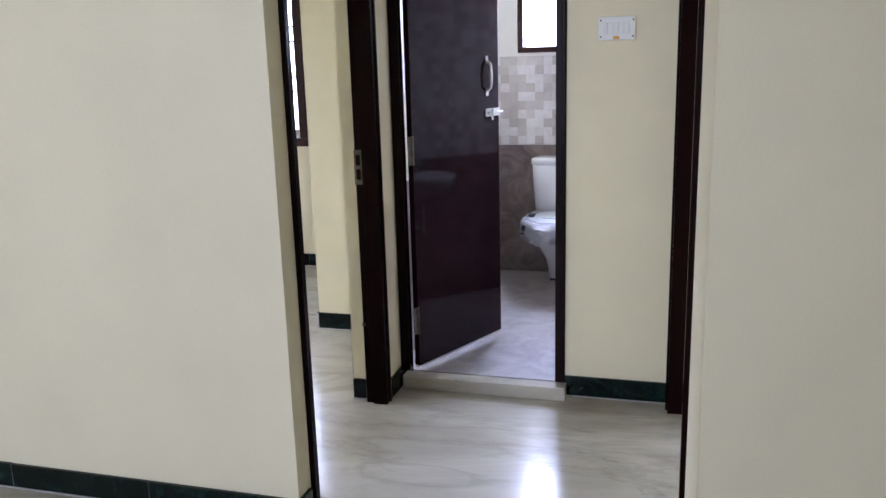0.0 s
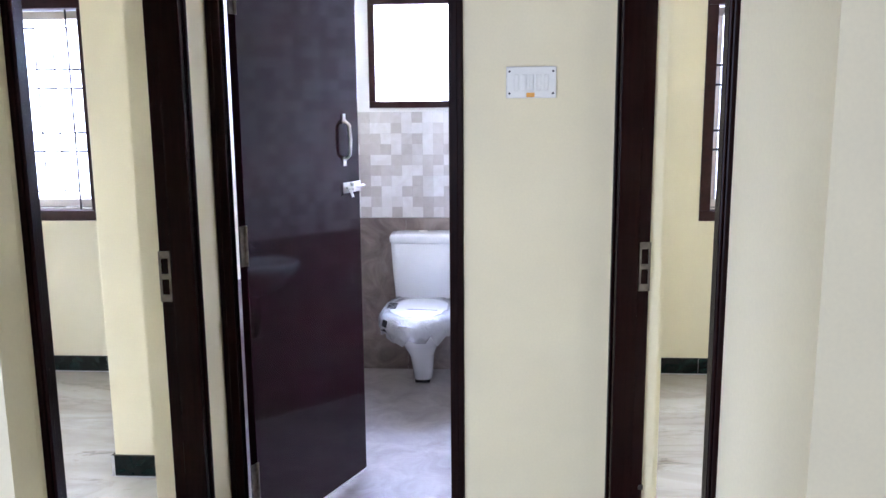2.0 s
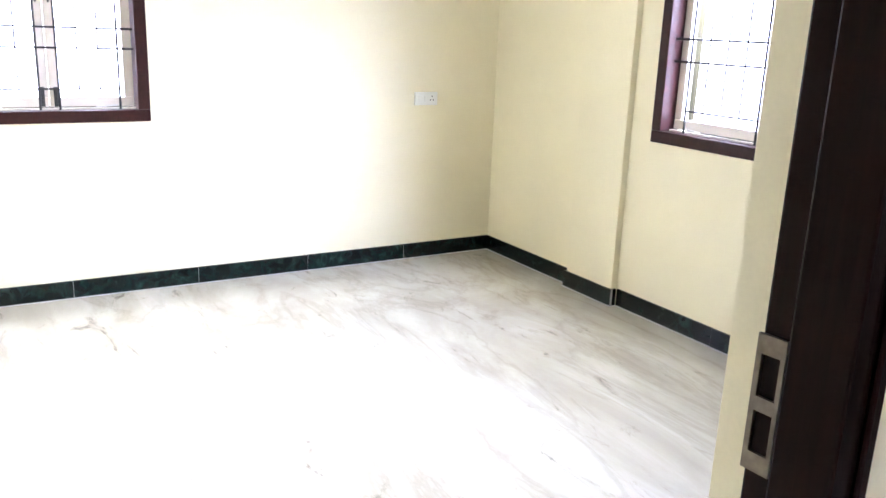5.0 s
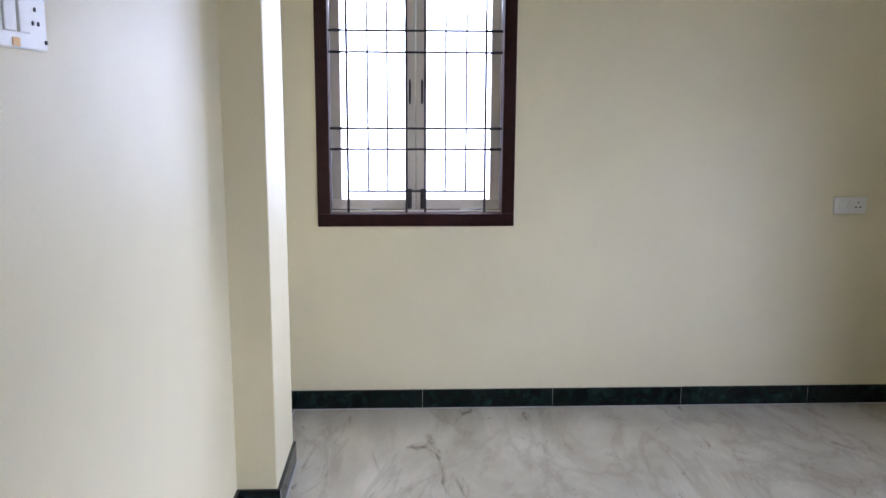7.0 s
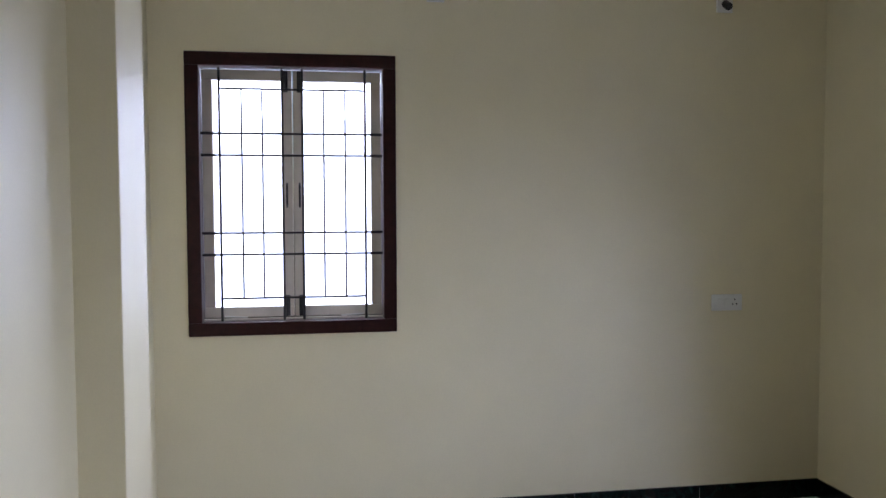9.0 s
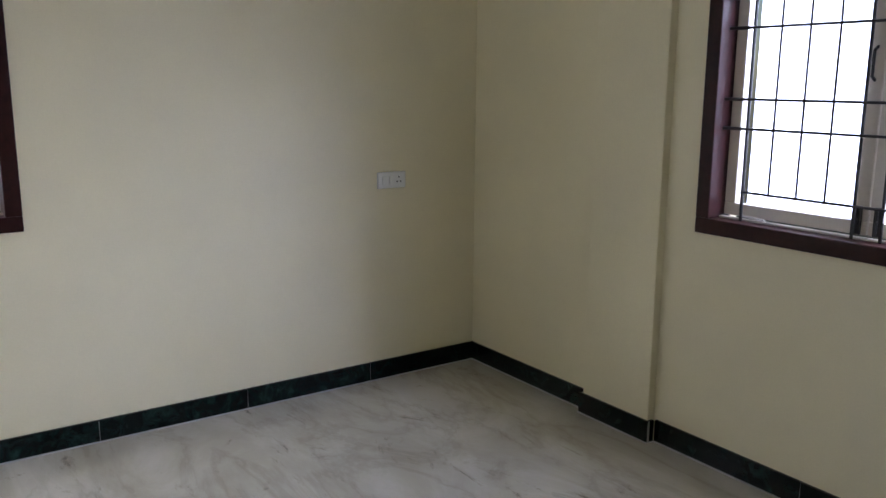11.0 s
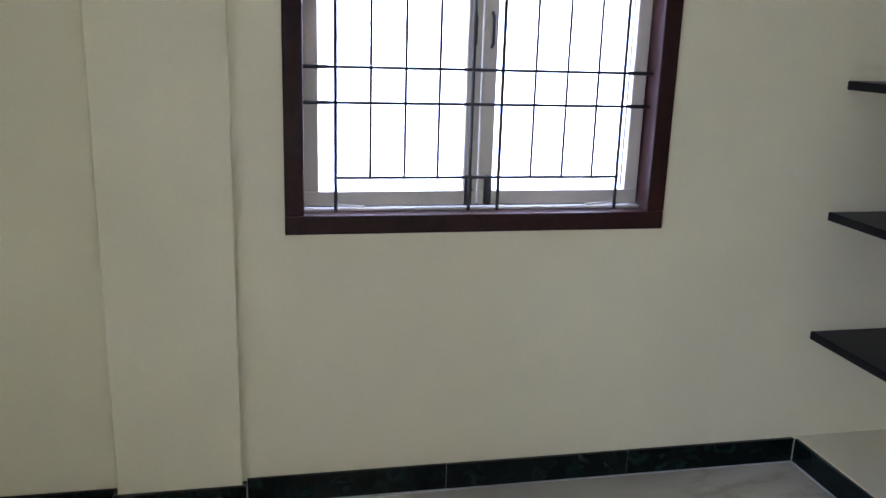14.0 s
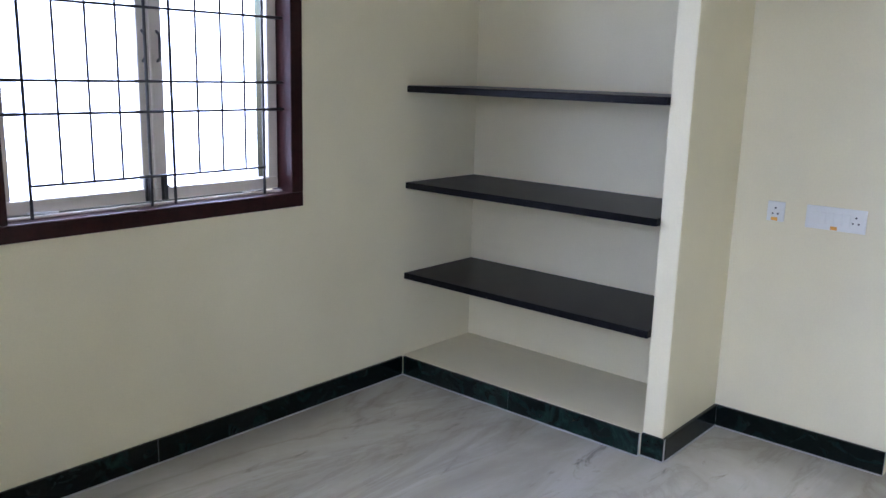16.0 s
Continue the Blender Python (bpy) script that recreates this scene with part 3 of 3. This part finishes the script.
bm = bmesh.new()
pts = [(0.19, -0.20, 0.36), (0.22, -0.16, 0.375), (0.25, -0.09, 0.372), (0.26, -0.02, 0.37)]
for a, c in zip(pts, pts[1:]):
    rod(bm, a, c, 0.008, 8)
part("water_hose", bm, PLASTIC, wc, "white water supply hose")

# ---- skirting and wall tiles: pieces last ----
def skirting(name, runs, label="polished dark green marble skirting"):
    """runs: (x0, y0, x1, y1, nx, ny); pieces along each line, proud towards the normal."""
    root = tagged(new(name), label, "baseboard", kind="structure")
    rn = random.Random(len(runs) * 7 + 1)
    for x0, y0, x1, y1, nx, ny in runs:
        length = math.hypot(x1 - x0, y1 - y0)
        count = max(1, round(length / 0.62))
        ux, uy = (x1 - x0) / length, (y1 - y0) / length
        gx = (min(x0, x1), max(x0, x1)) if ny else (min(x0, x0 + nx * 0.0115), max(x0, x0 + nx * 0.0115))
        gy = (min(y0, y1), max(y0, y1)) if nx else (min(y0, y0 + ny * 0.0115), max(y0, y0 + ny * 0.0115))
        bx = (min(x0, x1), max(x0, x1)) if ny else (min(x0, x0 + nx * 0.019), max(x0, x0 + nx * 0.019))
        by = (min(y0, y1), max(y0, y1)) if nx else (min(y0, y0 + ny * 0.019), max(y0, y0 + ny * 0.019))
        bm = bmesh.new()
        box(bm, *gx, *gy, 0.004, 0.0915)
        box(bm, *bx, *by, 0.0003, 0.004)
        part("grout", bm, BEAD, root, "pale grout line")
        for i in range(count):
            a, c = i * length / count + 0.0005, (i + 1) * length / count - 0.0005
            p = 0.013 + rn.uniform(-0.001, 0.001)
            xa, xb = min(x0 + ux * a, x0 + ux * c), max(x0 + ux * a, x0 + ux * c)
            ya, yb = min(y0 + uy * a, y0 + uy * c), max(y0 + uy * a, y0 + uy * c)
            if nx:
                xa, xb = min(x0, x0 + nx * p), max(x0, x0 + nx * p)
            else:
                ya, yb = min(y0, y0 + ny * p), max(y0, y0 + ny * p)
            boxpart("skirting_tile", (xa, xb, ya, yb, 0.0005, 0.093 + rn.uniform(-0.001, 0.001)), GREEN, root, 0.0015)
    return root


skirting("baseboard_bedroom", [
    (-3.82, -1.112, -3.82, 2.035, 1, 0), (-3.806, 2.035, -2.945, 2.035, 0, -1), (-2.958, 1.995, -2.559, 1.995, 0, -1), (-2.572, 1.997, -2.572, 2.02, 1, 0), (-2.945, 1.997, -2.945, 2.02, -1, 0),
    (-2.558, 2.035, -0.603, 2.035, 0, -1), (-0.588, 0.757, -0.588, 2.02, -1, 0), (-0.570, 0.660, -0.570, 0.756, -1, 0), (-0.569, 0.672, BE, 0.672, 0, -1),
    (BE, 0.002, BE, 0.658, -1, 0), (-3.806, -1.112, -3.235, -1.112, 0, 1), (-3.22, -1.022, -2.80, -1.022, 0, 1), (-2.80, -1.165, -2.80, -1.009, 1, 0), (-2.786, -1.165, LE - 0.002, -1.165, 0, 1)])
skirting("baseboard_lobby", [(0.93, 0, 1.375, 0, 0, -1), (LX + 0.012, -0.212, LX + 0.012, -0.018, 1, 0), (0.226, -1.27, 0.226, -1.19, 1, 0), (RX + 0.076, -1.40, RX + 0.076, -1.045, -1, 0)])
skirting("baseboard_reveal", [(LE, -0.23, LX - 0.088, -0.23, 0, -1), (RX + 0.105, -0.065, RX + 0.135, -0.065, 0, -1)])
skirting("baseboard_hall", [(-3.82, -1.27, 0.239, -1.27, 0, -1), (RX + 0.066, -1.40, 5.3, -1.40, 0, -1)])
skirting("baseboard_right", [(1.545, 2.12, 5.3, 2.12, 0, -1)])

# lower stone tiles and upper mosaic on the bathroom's back wall
dado = tagged(boxpart("bathroom_dado", (BW, RX, 2.112, 2.1195, 0.012, 0.90), GROUT), "brown stone tiles with pale grout", "wall tiles", kind="structure")
for i in range(3):
    for j in range(2):
        x0 = BW + i * 0.4333
        boxpart("tile", (x0 + 0.001, x0 + 0.4323, 2.104, 2.112, 0.012 + j * 0.444 + 0.0005, 0.012 + (j + 1) * 0.444 - 0.0005), DADO, dado, 0.001)
side = tagged(boxpart("bathroom_side_tiles", (BW + 0.0005, BW + 0.008, 0.125, 2.10, 0.012, 0.90), DADO), "brown stone tiles on the bathroom side wall", "wall tiles", kind="structure")
side2 = tagged(boxpart("bathroom_far_tiles", (RX - 0.008, RX - 0.0005, 0.125, 2.10, 0.012, 0.90), DADO), "brown stone tiles on the bathroom side wall", "wall tiles", kind="structure")
mosaic = tagged(boxpart("bathroom_mosaic", (BW, RX, 2.110, 2.1195, 0.902, 1.49), MORTAR), "beige and white mosaic tile band", "wall tiles", kind="structure")
S, COLS, ROWS = 0.0586, 22, 10
rn = random.Random(11)
taken, shared = set(), {}
for j in range(ROWS):
    for i in range(COLS):
        if (i, j) in taken:
            continue
        w, h = rn.choice(((1, 1),) * 10 + ((2, 1), (1, 2)))
        if i + w > COLS or (i + 1, j) in taken:
            w = 1
        if j + h > ROWS:
            h = 1
        taken |= {(i + a, j + c) for a in range(w) for c in range(h)}
        if (w, h) not in shared:
            bm = bmesh.new()
            box(bm, 0.0004, S * w - 0.0004, -0.004, 0, 0.0004, S * h - 0.0004, 0)
            me = bpy.data.meshes.new("mosaic_tile")
            bm.to_mesh(me)
            bm.free()
            me.materials.append(MOSAIC)
            shared[(w, h)] = me
        ob = new("mosaic_tile", shared[(w, h)])
        ob.location = (BW + 0.005 + i * S, 2.110 - rn.uniform(0, 0.0015), 0.903 + j * S)
        ob.parent = mosaic

# mosaic on the bathroom's side wall, too many and too small to pick apart
SIDEMOSAIC = mat("mixed beige side mosaic", (0.5, 0.45, 0.42), 0.2)
n, l, b = nodes_of(SIDEMOSAIC)
geo = n.new("ShaderNodeNewGeometry")
l.new(ramp(SIDEMOSAIC, geo.outputs["Random Per Island"], [(0.0, (0.52, 0.48, 0.47)), (0.4, (0.60, 0.57, 0.56)), (0.65, (0.72, 0.70, 0.70)), (1.0, (0.82, 0.81, 0.82))]), b.inputs["Base Color"])
verts, faces = [], []
for i in range(39):
    for j in range(25):
        y, z, k = 0.13 + i * 0.05, 0.903 + j * 0.05, len(verts)
        x0, x1 = RX - 0.001, RX - 0.009
        verts += [(x, yy, zz) for x in (x0, x1) for yy in (y + 0.0006, y + 0.0494) for zz in (z + 0.0006, z + 0.0494)]
        faces += [(k + 4, k + 5, k + 7, k + 6), (k, k + 1, k + 5, k + 4), (k + 2, k + 6, k + 7, k + 3), (k, k + 4, k + 6, k + 2), (k + 1, k + 3, k + 7, k + 5)]
me = bpy.data.meshes.new("side_mosaic")
me.from_pydata(verts, [], faces)
me.materials.append(SIDEMOSAIC)
tagged(new("side_mosaic", me), "beige and white mosaic on the bathroom side wall", "wall tiles", kind="stuff")

basin = empty("wash_basin", RX - 0.012, 0.58, 0, "small white porcelain wall-hung wash basin", "basin", rz=-90)
bm = bmesh.new()
loft(bm, [oval(0, -cy, rx, ry, z, power=3) for rx, ry, cy, z in ((0.05, 0.045, 0.07, 0.66), (0.11, 0.085, 0.11, 0.70), (0.155, 0.125, 0.14, 0.765), (0.175, 0.142, 0.146, 0.80), (0.175, 0.142, 0.146, 0.826), (0.16, 0.128, 0.146, 0.828), (0.135, 0.102, 0.15, 0.80), (0.08, 0.06, 0.15, 0.74))])
part("bowl", bm, PORCELAIN, basin, smooth=True)
bm = bmesh.new()
rod(bm, (0, -0.09, 0.67), (0, -0.09, 0.46), 0.018, 14)
rod(bm, (0, -0.09, 0.475), (0, -0.002, 0.475), 0.016, 14)
part("waste_pipe", bm, CHROME, basin, "chrome waste pipe")
bm = bmesh.new()
rod(bm, (0, -0.022, 0.82), (0, -0.022, 0.90), 0.010, 12)
rod(bm, (0, -0.022, 0.895), (0, -0.10, 0.88), 0.009, 12)
part("tap", bm, CHROME, basin, "chrome pillar tap")
